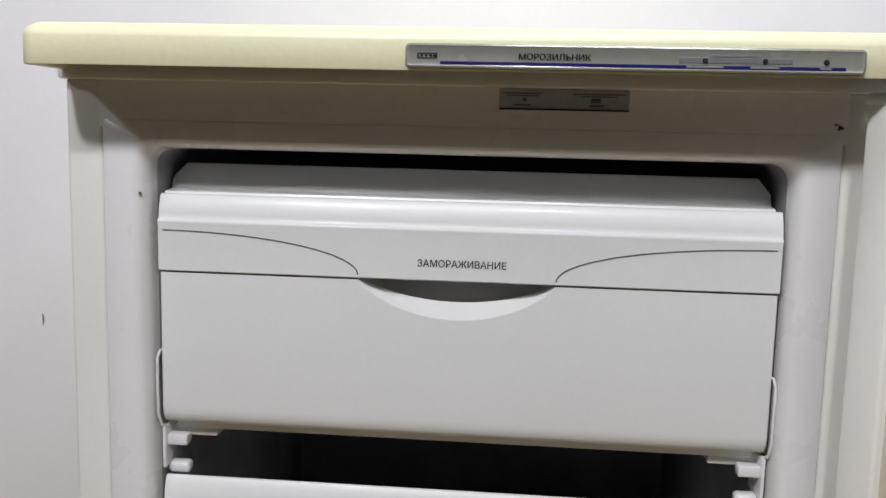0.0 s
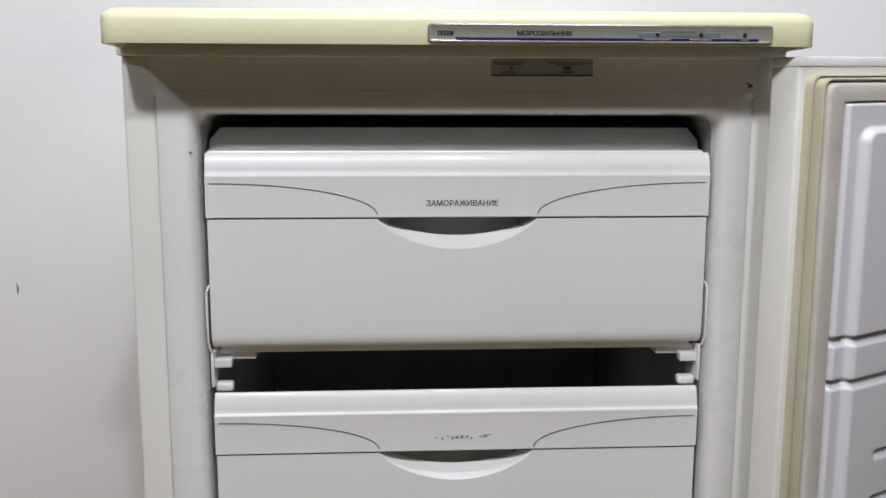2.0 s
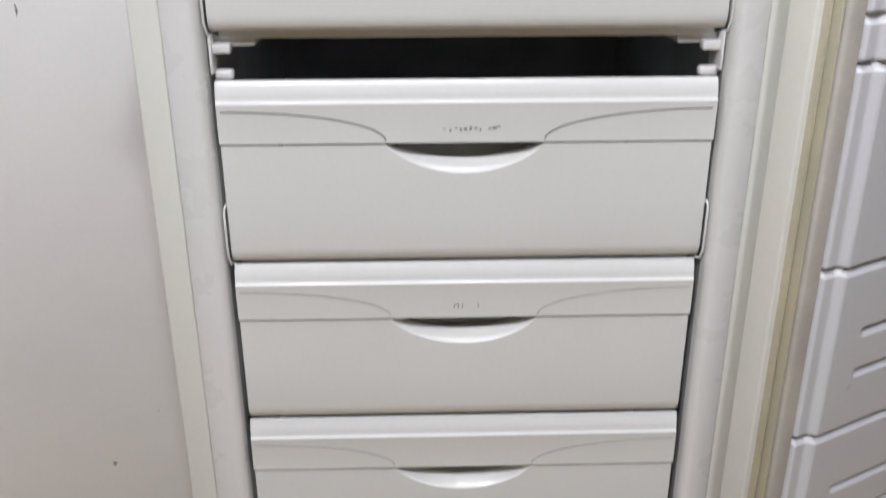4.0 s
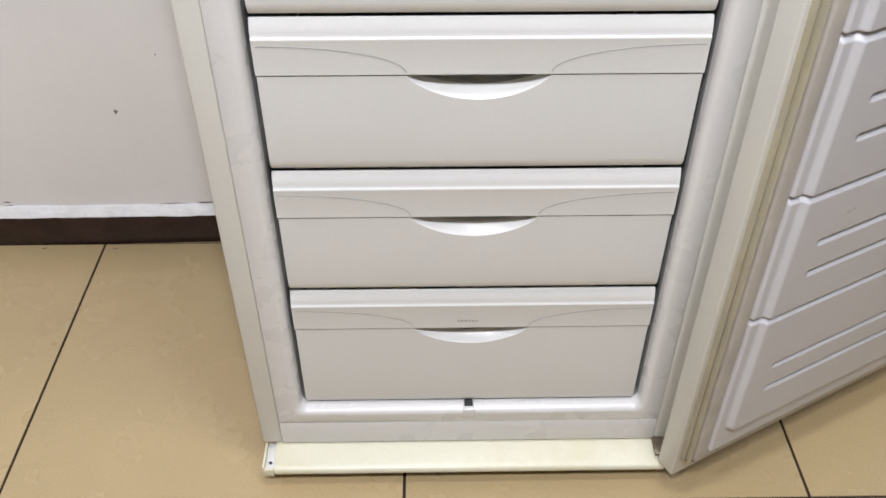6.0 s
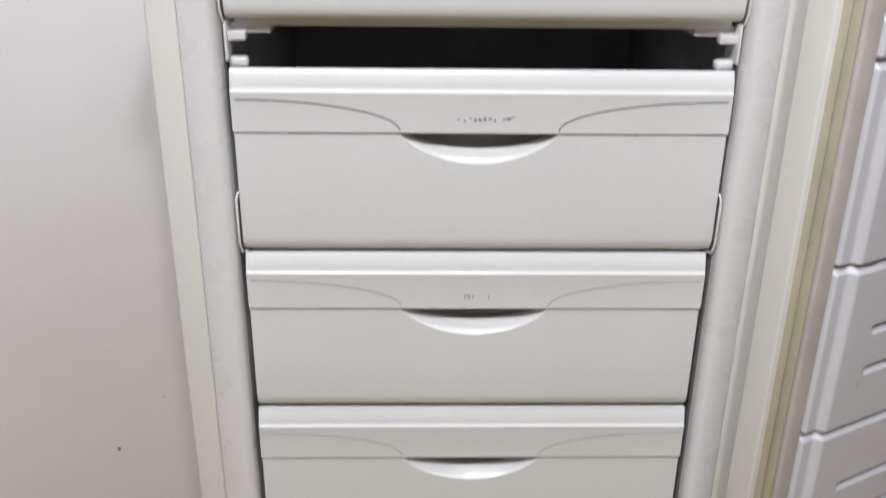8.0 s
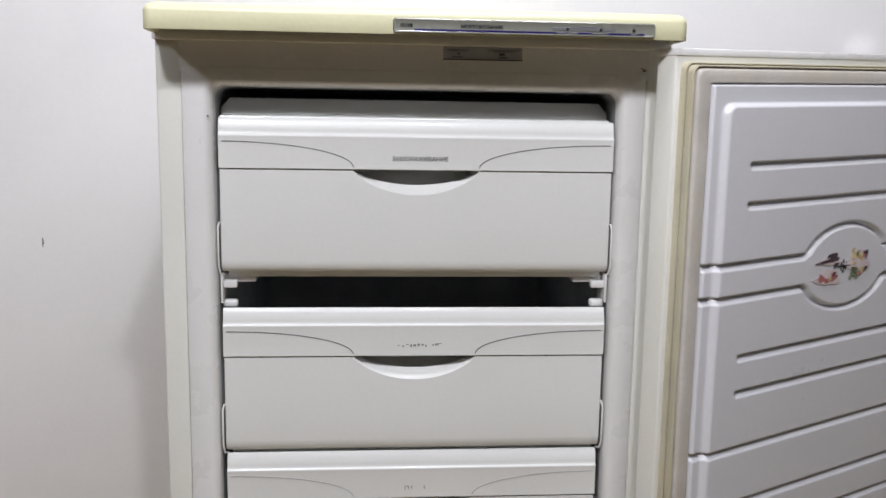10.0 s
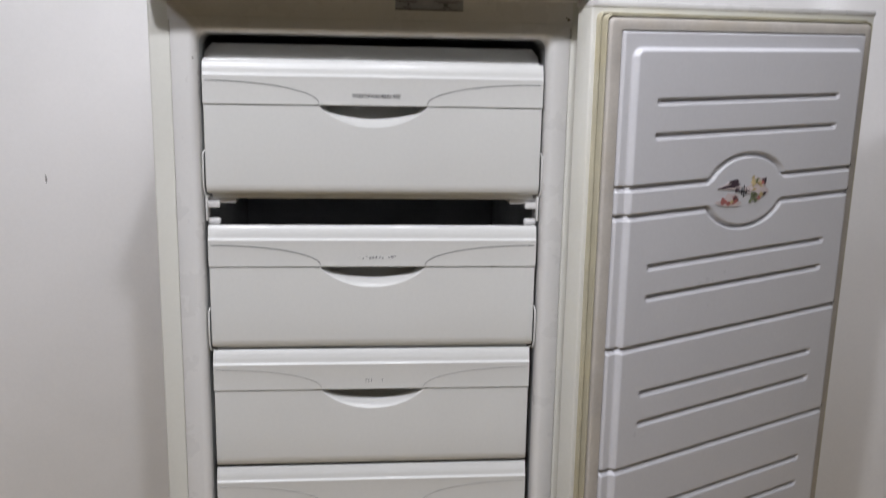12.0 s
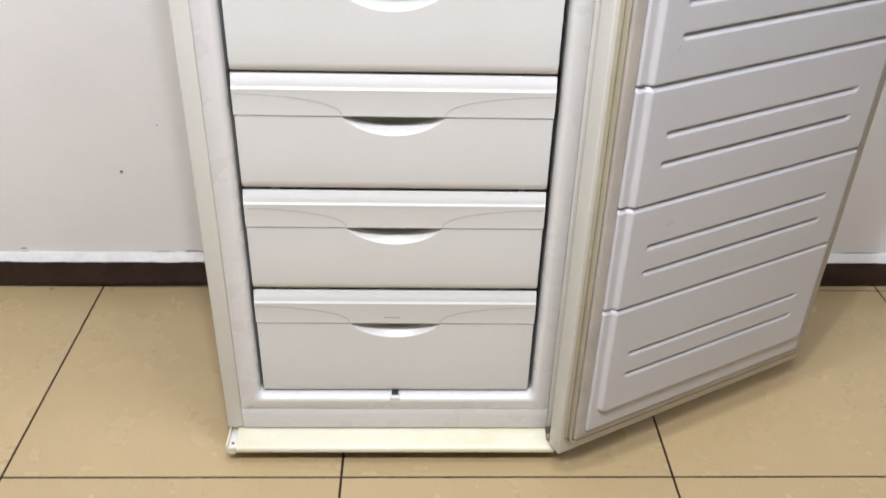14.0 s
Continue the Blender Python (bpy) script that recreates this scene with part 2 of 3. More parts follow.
def blob(cx, cz, rx, rz, y, seed, bm=None, n=18, turn=0.0):
    """A small flat patch with an uneven outline."""
    bm = bm or bmesh.new()
    rnd = random.Random(seed)
    k = [rnd.uniform(0, 6.28) for _ in range(3)]
    ring = []
    for i in range(n):
        a = 2 * math.pi * i / n
        r = 1 + 0.22 * math.sin(3 * a + k[0]) + 0.14 * math.sin(5 * a + k[1]) + 0.08 * math.sin(9 * a + k[2])
        px, pz = rx * r * math.cos(a), rz * r * math.sin(a)
        ring.append((cx + px * math.cos(turn) - pz * math.sin(turn), cz + px * math.sin(turn) + pz * math.cos(turn)))
    front = [bm.verts.new((x, y - 0.0004, z)) for x, z in ring]
    back = [bm.verts.new((x, y, z)) for x, z in ring]
    bm.faces.new(front)
    for i in range(n):
        j = (i + 1) % n
        bm.faces.new((front[i], front[j], back[j], back[i]))
    return bm


# ---------------------------------------------------------------- the room
# the freezer does not stand quite square to the wall behind it
WALL_TURN = pose(-0.70, 0.53, 0, 0, 0, 0.55) @ pose(0.70, -0.53, 0)
X0, X1, Y0, Y1, H = -3.4, 3.7, -5.5, scene_walls, 2.70
# south, west and east walls are never in view; their grey tunes the fill
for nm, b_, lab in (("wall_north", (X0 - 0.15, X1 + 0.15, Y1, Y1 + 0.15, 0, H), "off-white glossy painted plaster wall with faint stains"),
                    ("wall_south", (X0 - 0.15, X1 + 0.15, Y0 - 0.15, Y0, 0, H), "plain wall out of view, grey that limits bounce light"),
                    ("wall_west", (X0 - 0.15, X0, Y0, Y1, 0, H), "plain wall out of view, grey that limits bounce light"),
                    ("wall_east", (X1, X1 + 0.15, Y0, Y1, 0, H), "plain wall out of view, grey that limits bounce light")):
    w_ = tagged(part(nm, box(*b_), WALL if nm == "wall_north" else UNSEEN_WALL, smooth=None), lab, "wall", kind="structure")
    if nm == "wall_north":
        w_.matrix_basis = WALL_TURN
tagged(part("ceiling", box(X0 - 0.15, X1 + 0.15, Y0 - 0.15, Y1 + 0.15, H, H + 0.12), CEIL, smooth=None), "plain ceiling out of view, grey that limits bounce light", "ceiling", kind="structure")

# skirting: brown strip along the floor, a ragged white band of paint above it
SK = 0.518


def uneven_strip(x0, x1, y0, y1, z0, z1, wob_low, wob_high, seed, step=0.012, back=0.001):
    bm = bmesh.new()
    n = int((x1 - x0) / step)
    rows = []
    for i in range(n + 1):
        x = x0 + (x1 - x0) * i / n
        a = z0 + wob_low * (noise.noise((x * 14, seed, 0)) + 0.5 * noise.noise((x * 55, seed, 2)))
        b = z1 + wob_high * (noise.noise((x * 9, seed, 5)) + 0.6 * noise.noise((x * 42, seed, 7)))
        f = y0 + 0.0006 * noise.noise((x * 20, seed, 9))
        rows.append([bm.verts.new(p) for p in ((x, y1, a), (x, f + 0.0015, a), (x, f, a + 0.002), (x, f + back * 0.85, b - 0.002), (x, f + 0.0015 + back, b), (x, y1, b))])
    for a, b in zip(rows, rows[1:]):
        for k in range(5):
            bm.faces.new((a[k], a[k + 1], b[k + 1], b[k]))
    return bm


tagged(part("baseboard", uneven_strip(X0, X1, SK, Y1, -0.001, 0.070, 0, 0.001, 1.0), BROWN), "dark brown glazed skirting strip along the floor", "skirting", kind="structure").matrix_basis = WALL_TURN
tagged(part("trim", uneven_strip(X0, X1, SK - 0.005, Y1, 0.069, 0.0880, 0.0034, 0.0018, 4.0, 0.007, 0.012), WHITE_TRIM), "ragged white painted band above the brown skirting", "trim", kind="structure").matrix_basis = WALL_TURN

# small chips and nail marks in the wall paint
for x, z, rx, rz, s in ((-0.608, 0.295, 0.0035, 0.004, 1), (-0.515, 0.406, 0.0011, 0.0014, 2), (-0.638, 1.103, 0.0016, 0.0085, 3), (-0.862, 0.097, 0.007, 0.0016, 5)):
    tagged(part("paint_chip", blob(x, z, rx, rz, Y1, s), CHIP), "small dark chip in the white wall paint", "paint chip", group="chips in the wall").matrix_basis = WALL_TURN

for x, z, w, h, s in ((-0.470, 0.0905, 0.032, 0.0015, 8), (-0.545, 0.0893, 0.022, 0.0007, 9), (-0.86, 0.0885, 0.012, 0.0012, 10), (1.10, 0.0890, 0.040, 0.0008, 12)):
    tagged(part("paint_crack", blob(x, z, w, h, Y1 - 0.0001, s, n=40), CHIP), "thin dark crack between wall paint and white band", "paint crack", group="cracks in the paint").matrix_basis = WALL_TURN


# ---------------------------------------------------------------- the freezer
freezer = tagged(new("freezer"), "white upright freezer with six drawers and door swung wide open", "freezer")
CX = 0.004


def carcass():
    """Steel sides, back, bottom, header, moulded frame and cavity."""
    part("side_panel", box(-0.3035, -0.2745, -0.010, 0.50, 0.052, 1.422, 0.0030, 3), STEEL, freezer)
    part("side_panel", box(0.2803, 0.3055, -0.010, 0.50, 0.052, 1.422, 0.0030, 3), STEEL, freezer)
    part("back_panel", box(CX - 0.2775, CX + 0.2775, 0.48, 0.498, 0.045, 1.42), STEEL, freezer)
    part("header", box(-0.2765, 0.2823, -0.0108, 0.06, 1.3850, 1.4215), FRAME, freezer, "white front rail under the top cover")
    part("sill", box(-0.2741, 0.2799, -0.011, 0.05, 0.052, 0.0972, 0.0012), FRAME, freezer)
    # moulded frame, rounded into the opening
    o = (-0.2741, 0.2799, 0.0980, 1.3915)
    i = (-0.2380, 0.2478, 0.1265, 1.3690)

    def ring(k, r):
        return rrect(*[a + (b - a) * k for a, b in zip(o, i)], r, 6)
    rings = [(0.02, ring(0, 0.002)), (-0.0102, ring(0, 0.002)), (-0.0112, ring(0.03, 0.003)), (-0.0120, ring(0.66, 0.010))]
    for a in range(0, 91, 15):
        t = radians(a)
        rings.append((-0.0120 + 0.014 * (1 - math.cos(t)), ring(0.66 + 0.29 * math.sin(t), 0.013)))
    rings.append((0.0085, ring(0.97, 0.014)))
    part("inner_frame", loft(rings), FRAME, freezer, "rounded white plastic frame round the drawers")
    part("cavity", loft([(0.0080, ring(0.972, 0.014)), (0.022, ring(0.985, 0.014)), (0.46, ring(1.04, 0.014))], False, True), CAVITY, freezer, "inside of the freezer compartment, greyed for the shade in its gaps")
    # drain notch in the sill
    part("drain_notch", box(CX - 0.0105, CX + 0.0065, -0.0135, 0.012, 0.1085, 0.1262, 0.0022, 3), FRAME, freezer, "small white drain spout in the sill")
    # a dark plate in place of the shade in the drain opening
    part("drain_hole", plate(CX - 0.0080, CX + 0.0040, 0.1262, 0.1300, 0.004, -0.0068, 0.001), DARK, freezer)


carcass()


def top_cover():
    """The yellowed top with its lip, and the control strip let into its front."""
    x0, x1, y0, y1, r = -0.3010, 0.3060, -0.0790, 0.50, 0.011
    bm = bmesh.new()
    loops = []
    steps = [(1.4350, 0.0060), (1.4290, 0.0045), (1.4280, 0.0032), (1.4275, 0.0015), (1.4275, 0.0004), (1.4282, 0.0), (1.4470, 0.0)] + [(1.4470 + 0.0105 * math.sin(radians(a)), 0.0140 * (1 - math.cos(radians(a)))) for a in range(15, 91, 15)]
    for z, k in steps:
        loops.append([bm.verts.new((x, y, z)) for x, y in rrect(x0 + k, x1 - k, y0 + k, y1 - k, max(r - k * 0.4, 0.003), 6)])
    for p, q in zip(loops, loops[1:]):
        for n in range(len(p)):
            m = (n + 1) % len(p)
            bm.faces.new((p[n], p[m], q[m], q[n]))
    bm.faces.new(loops[0])
    bm.faces.new(loops[-1])
    top = part("top_cover", bm, CREAM, freezer, "yellowed cream plastic top cover with rounded lip")
    # Added sheet: its dark colour stands in for shade below the cover.
    part("underside", box(-0.2940, 0.2990, -0.0720, 0.490, 1.4336, 1.4348), UNDERSIDE_SHADE, freezer, "added dark sheet that stands for shade under the top cover")
    part("flange", box(-0.3045, 0.3065, -0.020, 0.498, 1.4210, 1.4335, 0.0015), STEEL, freezer)
    yb, yf = -0.0765, -0.0815
    x0, x1, z0, z1 = -0.0290, 0.2655, 1.4292, 1.4450
    part("panel_gap", plate(x0 - 0.0007, x1 + 0.0007, z0 - 0.0006, z1 + 0.0006, yb, yf + 0.0020, 0.0034), SPOT, top, "dark joint round the control strip")
    part("control_panel", loft([(yb, rrect(x0, x1, z0, z1, 0.003)), (yf, rrect(x0, x1, z0, z1, 0.003)), (yf - 0.0008, rrect(x0 + 0.0012, x1 - 0.0012, z0 + 0.0012, z1 - 0.0012, 0.0022)),
                                (yf - 0.0002, rrect(x0 + 0.0022, x1 - 0.0022, z0 + 0.0022, z1 - 0.0022, 0.0016))], True, True), PANEL, top, "silver grey control strip with blue line")

    def px(p):
        return x0 + (p - 716) / 821 * (x1 - x0)

    y = yf - 0.0002
    part("blue_line", plate(px(780), px(1503), 1.4314, 1.4336, y + 0.001, y - 0.0004, 0.0004, soft=0.0002), BLUE, top)
    for a, b, lo, hi in ((1212, 1410, 1.4350, 1.4386), (1268, 1355, 1.4387, 1.4406)):
        part("grey_field", plate(px(a), px(b), lo, hi, y + 0.001, y - 0.0004, 0.0003, soft=0.0002), PANEL_GREY, top)
    for a, b in ((1225, 1290), (1337, 1388), (1458, 1478)):
        part("caption_bar", plate(px(a), px(b), 1.4320, 1.4331, y + 0.001, y - 0.0008, 0.0003, soft=0.0002), PANEL, top)
    for a in (1258, 1363, 1469):
        bm = bmesh.new()
        bmesh.ops.create_cone(bm, cap_ends=True, segments=16, radius1=0.0019, radius2=0.0014, depth=0.002,
                              matrix=Matrix.Translation((px(a), y - 0.0006, 1.4368)) @ Matrix.Rotation(radians(90), 4, "X"))
        part("indicator_lamp", bm, INK, top)
    # framed emblem
    for a, b in ((738, 741), (772, 775)):
        part("emblem_bar", plate(px(a), px(b), 1.4352, 1.4388, y + 0.001, y - 0.0004, 0.0002, soft=0.0001), INK, top)
    for lo, hi in ((1.4352, 1.4358), (1.4382, 1.4388)):
        part("emblem_bar", plate(px(738), px(775), lo, hi, y + 0.001, y - 0.0005, 0.0002, soft=0.0001), INK, top)
    for a in (744, 752, 760, 767):
        part("emblem_mark", plate(px(a), px(a + 5), 1.4363, 1.4378, y + 0.001, y - 0.0004, 0.0004, soft=0.0002), INK, top)
    lettering("lettering", "МОРОЗИЛЬНИК", px(990), y - 0.0005, 1.4373, px(1055) - px(925), 0.0042, INK, top)
    # rating plate under the lip
    st = part("rating_plate", plate(0.0320, 0.1270, 1.4055, 1.4205, -0.0105, -0.0118, 0.0015), STICKER, freezer, "silver sticker with unreadable dark print")
    part("lower_edge", plate(0.0320, 0.1270, 1.4050, 1.4060, -0.0105, -0.0124, 0.0003, soft=0.0002), INK, st)
    for a, b, lo, hi in ((0.034, 0.063, 1.4166, 1.4174), (0.037, 0.061, 1.4150, 1.4157), (0.049, 0.052, 1.4112, 1.4134), (0.042, 0.055, 1.4080, 1.4090),
                         (0.086, 0.124, 1.4166, 1.4174), (0.092, 0.118, 1.4150, 1.4157), (0.099, 0.106, 1.4108, 1.4140), (0.098, 0.109, 1.4080, 1.4093)):
        part("print_bar", plate(a, b, lo, hi, -0.0112, -0.0122, 0.0002, soft=0.0001), LINE, st)


top_cover()


def plinth():
    pr = [(0.0, 0.0485), (-0.020, 0.0450), (-0.040, 0.0400), (-0.0475, 0.0375), (-0.0500, 0.0350), (-0.0505, 0.0320), (-0.0500, 0.0282), (-0.0480, 0.0272), (-0.0440, 0.0277), (-0.042, 0.0325), (0.0, 0.038)]
    base = part("plinth", extrude_x(pr, CX - 0.288, CX + 0.288), PLINTH, freezer, "yellowed cream plastic kick strip")
    part("plinth_end", box(CX - 0.303, CX - 0.288, -0.045, 0.0, 0.026, 0.0365, 0.0015), FRAME, freezer)
    part("plinth_lip", box(CX - 0.3055, CX - 0.3015, -0.050, 0.0, 0.024, 0.0445, 0.0015), PLINTH, freezer)
    part("plinth_lip", box(CX - 0.303, CX - 0.2885, -0.0505, -0.046, 0.024, 0.0390, 0.0015), PLINTH, freezer)
    # flat dark disc that paints the shade of a screw hole
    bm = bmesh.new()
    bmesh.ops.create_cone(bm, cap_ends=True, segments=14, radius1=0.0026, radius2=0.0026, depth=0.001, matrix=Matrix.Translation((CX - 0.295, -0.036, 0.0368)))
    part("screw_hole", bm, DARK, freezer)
    bm = box(CX + 0.274, CX + 0.300, -0.040, 0.004, 0.0485, 0.0530, 0.001)
    bmesh.ops.create_cone(bm, cap_ends=True, segments=14, radius1=0.005, radius2=0.005, depth=0.022, matrix=Matrix.Translation((CX + 0.286, -0.036, 0.056)))
    part("lower_hinge", bm, METAL, freezer, "rusty steel hinge bracket")
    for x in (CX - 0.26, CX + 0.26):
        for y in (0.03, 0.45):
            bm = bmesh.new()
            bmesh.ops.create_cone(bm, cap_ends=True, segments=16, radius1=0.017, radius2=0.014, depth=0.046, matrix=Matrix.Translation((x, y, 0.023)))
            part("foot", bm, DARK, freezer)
    part("bottom_panel", box(CX - 0.30, CX + 0.30, 0.0, 0.49, 0.040, 0.0455), STEEL, freezer)


plinth()


for x, z, r, y in ((-0.2445, 1.3345, 0.0012, -0.0119), (0.2770, 1.3968, 0.0022, -0.0108), (0.2740, 1.3990, 0.0012, -0.0108)):
    part("stain_spot", blob(x, z, r, r * 0.8, y, 7), SPOT, freezer)


# ---------------------------------------------------------------- drawers
DX, DW = 0.0050, 0.2400
HL, HR = -0.0745, 0.0795


def drawer(z_top, z_line, z_bot, label, line_mat, clips=False, flap=False, DX=0.0040, DW=0.2370):
    """A drawer front: rolled upper band with two printed arcs, a crescent grip under it, and the plain lower face."""
    x0, x1 = DX - DW, DX + DW
    mid, half = (HL + HR) / 2, (HR - HL) / 2

    def arc(x, depth):
        s = (x - mid) / half
        return depth * max(0.0, 1 - s * s) ** 0.8 if abs(s) < 1 else 0.0

    face_top = z_line - 0.0013
    xs = [x0 + 0.003 + (HL - x0 - 0.003) * i / 4 for i in range(4)] + [HL + (HR - HL) * i / 28 for i in range(29)] + [HR + (x1 - 0.003 - HR) * i / 4 for i in range(1, 5)]
    bm = bmesh.new()

    def column(x, dy, deep=None):
        top = face_top - arc(x, 0.0295)
        pts = [(dy, top), (dy, (top + z_bot) / 2), (dy, z_bot + 0.015)]
        for a in (22, 45, 68, 90):
            t = radians(a)
            pts.append((dy + 0.009 * (1 - math.cos(t)), z_bot + 0.015 - 0.015 * math.sin(t)))
        pts.append((0.34, z_bot + 0.001))
        if deep is not None:
            pts = [(max(y, deep), min(z, z_bot + 0.035)) for y, z in pts]   # the sides fall away to the back
        return [bm.verts.new((x, y, z)) for y, z in pts]

    cols = [column(x0, 0, 0.34), column(x0, 0.003), column(x0 + 0.001, 0.0008)] + [column(x, 0.0) for x in xs] + [column(x1 - 0.001, 0.0008), column(x1, 0.003), column(x1, 0, 0.34)]
    for a, b in zip(cols, cols[1:]):
        for k in range(len(a) - 1):
            if (a[k].co - a[k + 1].co).length < 1e-6 and (b[k].co - b[k + 1].co).length < 1e-6:
                continue
            bm.faces.new((a[k], a[k + 1], b[k + 1], b[k]))
    bmesh.ops.remove_doubles(bm, verts=bm.verts[:], dist=1e-6)
    d = part("drawer", bm, PLASTIC, freezer, label, smooth=35)

    # grip: a hollow under the band with a sloping lower lip
    bm = bmesh.new()
    rows = []
    n = 28
    for i in range(n + 1):
        x = HL + (HR - HL) * i / n
        o_, i_ = arc(x, 0.0298), arc(x, 0.0178)
        k = min(1.0, o_ / 0.010)
        pts = [(0.0, face_top - o_), (0.0008 * k, face_top - o_ + 0.0012 * k), (0.0135 * k, face_top - i_ - 0.0014 * k), (0.0155 * k, face_top - i_),
               (0.0175 * k, face_top - i_ - 0.0020 * k), (0.0195 * k, face_top - i_ - 0.012 * k), (0.046 * k, face_top - i_ - 0.012 * k), (0.046 * k, face_top + 0.001)]
        rows.append([bm.verts.new((x, y, z)) for y, z in pts])
    for a, b in zip(rows, rows[1:]):
        for k in range(7):
            bm.faces.new((a[k], a[k + 1], b[k + 1], b[k]))
    bmesh.ops.remove_doubles(bm, verts=bm.verts[:], dist=1e-6)
    part("grip", bm, PLASTIC, d, "crescent finger grip", smooth=50)

    # rolled band
    t = z_top
    roll = [(0.0130, t - 0.034), (0.0125, t - 0.008), (0.0112, t - 0.0024), (0.0086, t - 0.0008), (0.0060, t - 0.0012), (0.0044, t - 0.0036), (0.0031, t - 0.0070), (0.0016, t - 0.0115), (0.0007, t - 0.0160), (0.0005, t - 0.0192),
            (-0.0003, t - 0.0204), (-0.0014, t - 0.0214), (-0.0018, t - 0.0224), (-0.0016, t - 0.0240), (-0.0012, t - 0.0262),
            (-0.0012, z_line + 0.0008), (-0.0004, z_line), (0.047, z_line), (0.048, z_line + 0.004), (0.048, t - 0.036)]
    part("rolled_band", extrude_x(roll, x0, x1), PLASTIC, d, smooth=38)

    # printed arcs
    high = z_top - 0.0293
    for sx, a, b in ((1, x0 + 0.004, HL), (-1, x1 - 0.004, HR)):
        pts = []
        for i in range(33):
            s = math.sin(math.pi / 2 * i / 32)
            pts.append((a + (b - a) * s, z_line + 0.0028 + (high - z_line - 0.0028) * math.cos(math.pi / 2 * i / 32)))
        part("printed_arc", ribbon(pts, 0.0009, -0.00125), line_mat, d)

    if clips:
        for s in (-1, 1):
            xe = DX + s * (DW + 0.0022)
            z0, z1 = z_bot - 0.004, z_bot + 0.062
            pts = [(xe - s * 0.004, 0.006, z1), (xe - s * 0.0012, 0.001, z1 - 0.001), (xe, -0.0015, z1 - 0.006), (xe, -0.002, z1 - 0.03), (xe, -0.0012, z0 + 0.012), (xe - s * 0.0012, 0.003, z0 + 0.002), (xe - s * 0.004, 0.010, z0)]
            part("side_clip", rod(pts, 0.0012), PLASTIC, d, "thin white side clip")
    if clips:
        # the basket behind the front hangs a little lower and is narrower
        bm = box(x0 + 0.006, x1 - 0.006, 0.016, 0.36, z_bot - 0.0085, z_bot + 0.03, 0.003, 2)
        part("basket", bm, PLASTIC, d, "white plastic basket behind the drawer front")
    if flap:
        bm = bmesh.new()
        ring = [(x0 - 0.0015, z_top - 0.004), (x0 - 0.0015, z_top + 0.0105), (x0 + 0.009, z_top + 0.0225), (x1 - 0.011, z_top + 0.0225), (x1 - 0.002, z_top + 0.0105), (x1 - 0.002, z_top - 0.004)]

        def lean(z):
            return 0.029 + (z - z_top) * 0.45
        front = [bm.verts.new((x, lean(z), z)) for x, z in ring]
        back = [bm.verts.new((x, lean(z) + 0.004, z)) for x, z in ring]
        bm.faces.new(front)
        bm.faces.new(back)
        for i in range(len(ring)):
            j = (i + 1) % len(ring)
            bm.faces.new((front[i], front[j], back[j], back[i]))
        bmesh.ops.bevel(bm, geom=[e for e in bm.edges if all(v in front for v in e.verts)], offset=0.001, segments=2, affect="EDGES")
        part("upper_flap", bm, PLASTIC, d, "tilted upper flap with cut corners")
        part("flap_ledge", extrude_x([(0.0105, z_top - 0.006), (0.0105, z_top - 0.0020), (0.0118, z_top + 0.0008), (0.0280, z_top + 0.0020), (0.029, z_top - 0.004)], x0 + 0.001, x1 - 0.004), PLASTIC, d)
    return d


D1 = drawer(1.3345, 1.2725, 1.1455, "white plastic fast-freeze drawer with upper flap and dark lettering", LINE, True, True, 0.0055, 0.2408)
D2 = drawer(1.1004, 1.0389, 0.9152, "white plastic drawer with worn lettering", LINE, True, False, 0.0050, 0.2395)
D3 = drawer(0.9120, 0.8500, 0.7288, "white plastic drawer with nearly worn-off lettering", PALE_LINE)
drawer(0.7255, 0.6620, 0.5388, "white plastic drawer with rubbed-off print", PALE_LINE)
drawer(0.5345, 0.4710, 0.3505, "white plastic drawer with rubbed-off print", PALE_LINE)
D6 = drawer(0.3455, 0.2820, 0.1282, "deep white plastic bottom drawer with faint lettering", PALE_LINE)

lettering("lettering", "ЗАМОРАЖИВАНИЕ", 0.0068, -0.0017, 1.2864, 0.0685, 0.0058, LETTER, D1, bold=0.00008)


def worn_print(d, zc, strokes, mat):
    """What is left of a word: short broken strokes."""
    for x, dz, w, h in strokes:
        part("print_bar", plate(x - w / 2, x + w / 2, zc + dz - h / 2, zc + dz + h / 2, -0.0008, -0.0017, min(w, h) * 0.3, soft=0.0001), mat, d)


worn_print(D2, 1.0529, [(-0.018, 0.0, 0.0032, 0.0010), (-0.012, -0.0012, 0.0020, 0.0024), (-0.0065, 0.0012, 0.0030, 0.0012), (-0.002, -0.0005, 0.0022, 0.0034),
                        (0.0025, 0.0, 0.0036, 0.0026), (0.0075, 0.0004, 0.0028, 0.0036), (0.0125, 0.0006, 0.0034, 0.0022), (0.0168, -0.0008, 0.0016, 0.0030),
                        (0.026, 0.0004, 0.0030, 0.0016), (0.0305, 0.0010, 0.0046, 0.0028), (0.0345, 0.0022, 0.0036, 0.0012)], FADED)
worn_print(D3, 0.8640, [(-0.008, 0.0, 0.0010, 0.0050), (-0.0055, 0.0020, 0.0030, 0.0009), (-0.0035, 0.0, 0.0010, 0.0050), (0.0005, 0.0, 0.0009, 0.0050), (0.0170, 0.0003, 0.0010, 0.0046)], FADED)
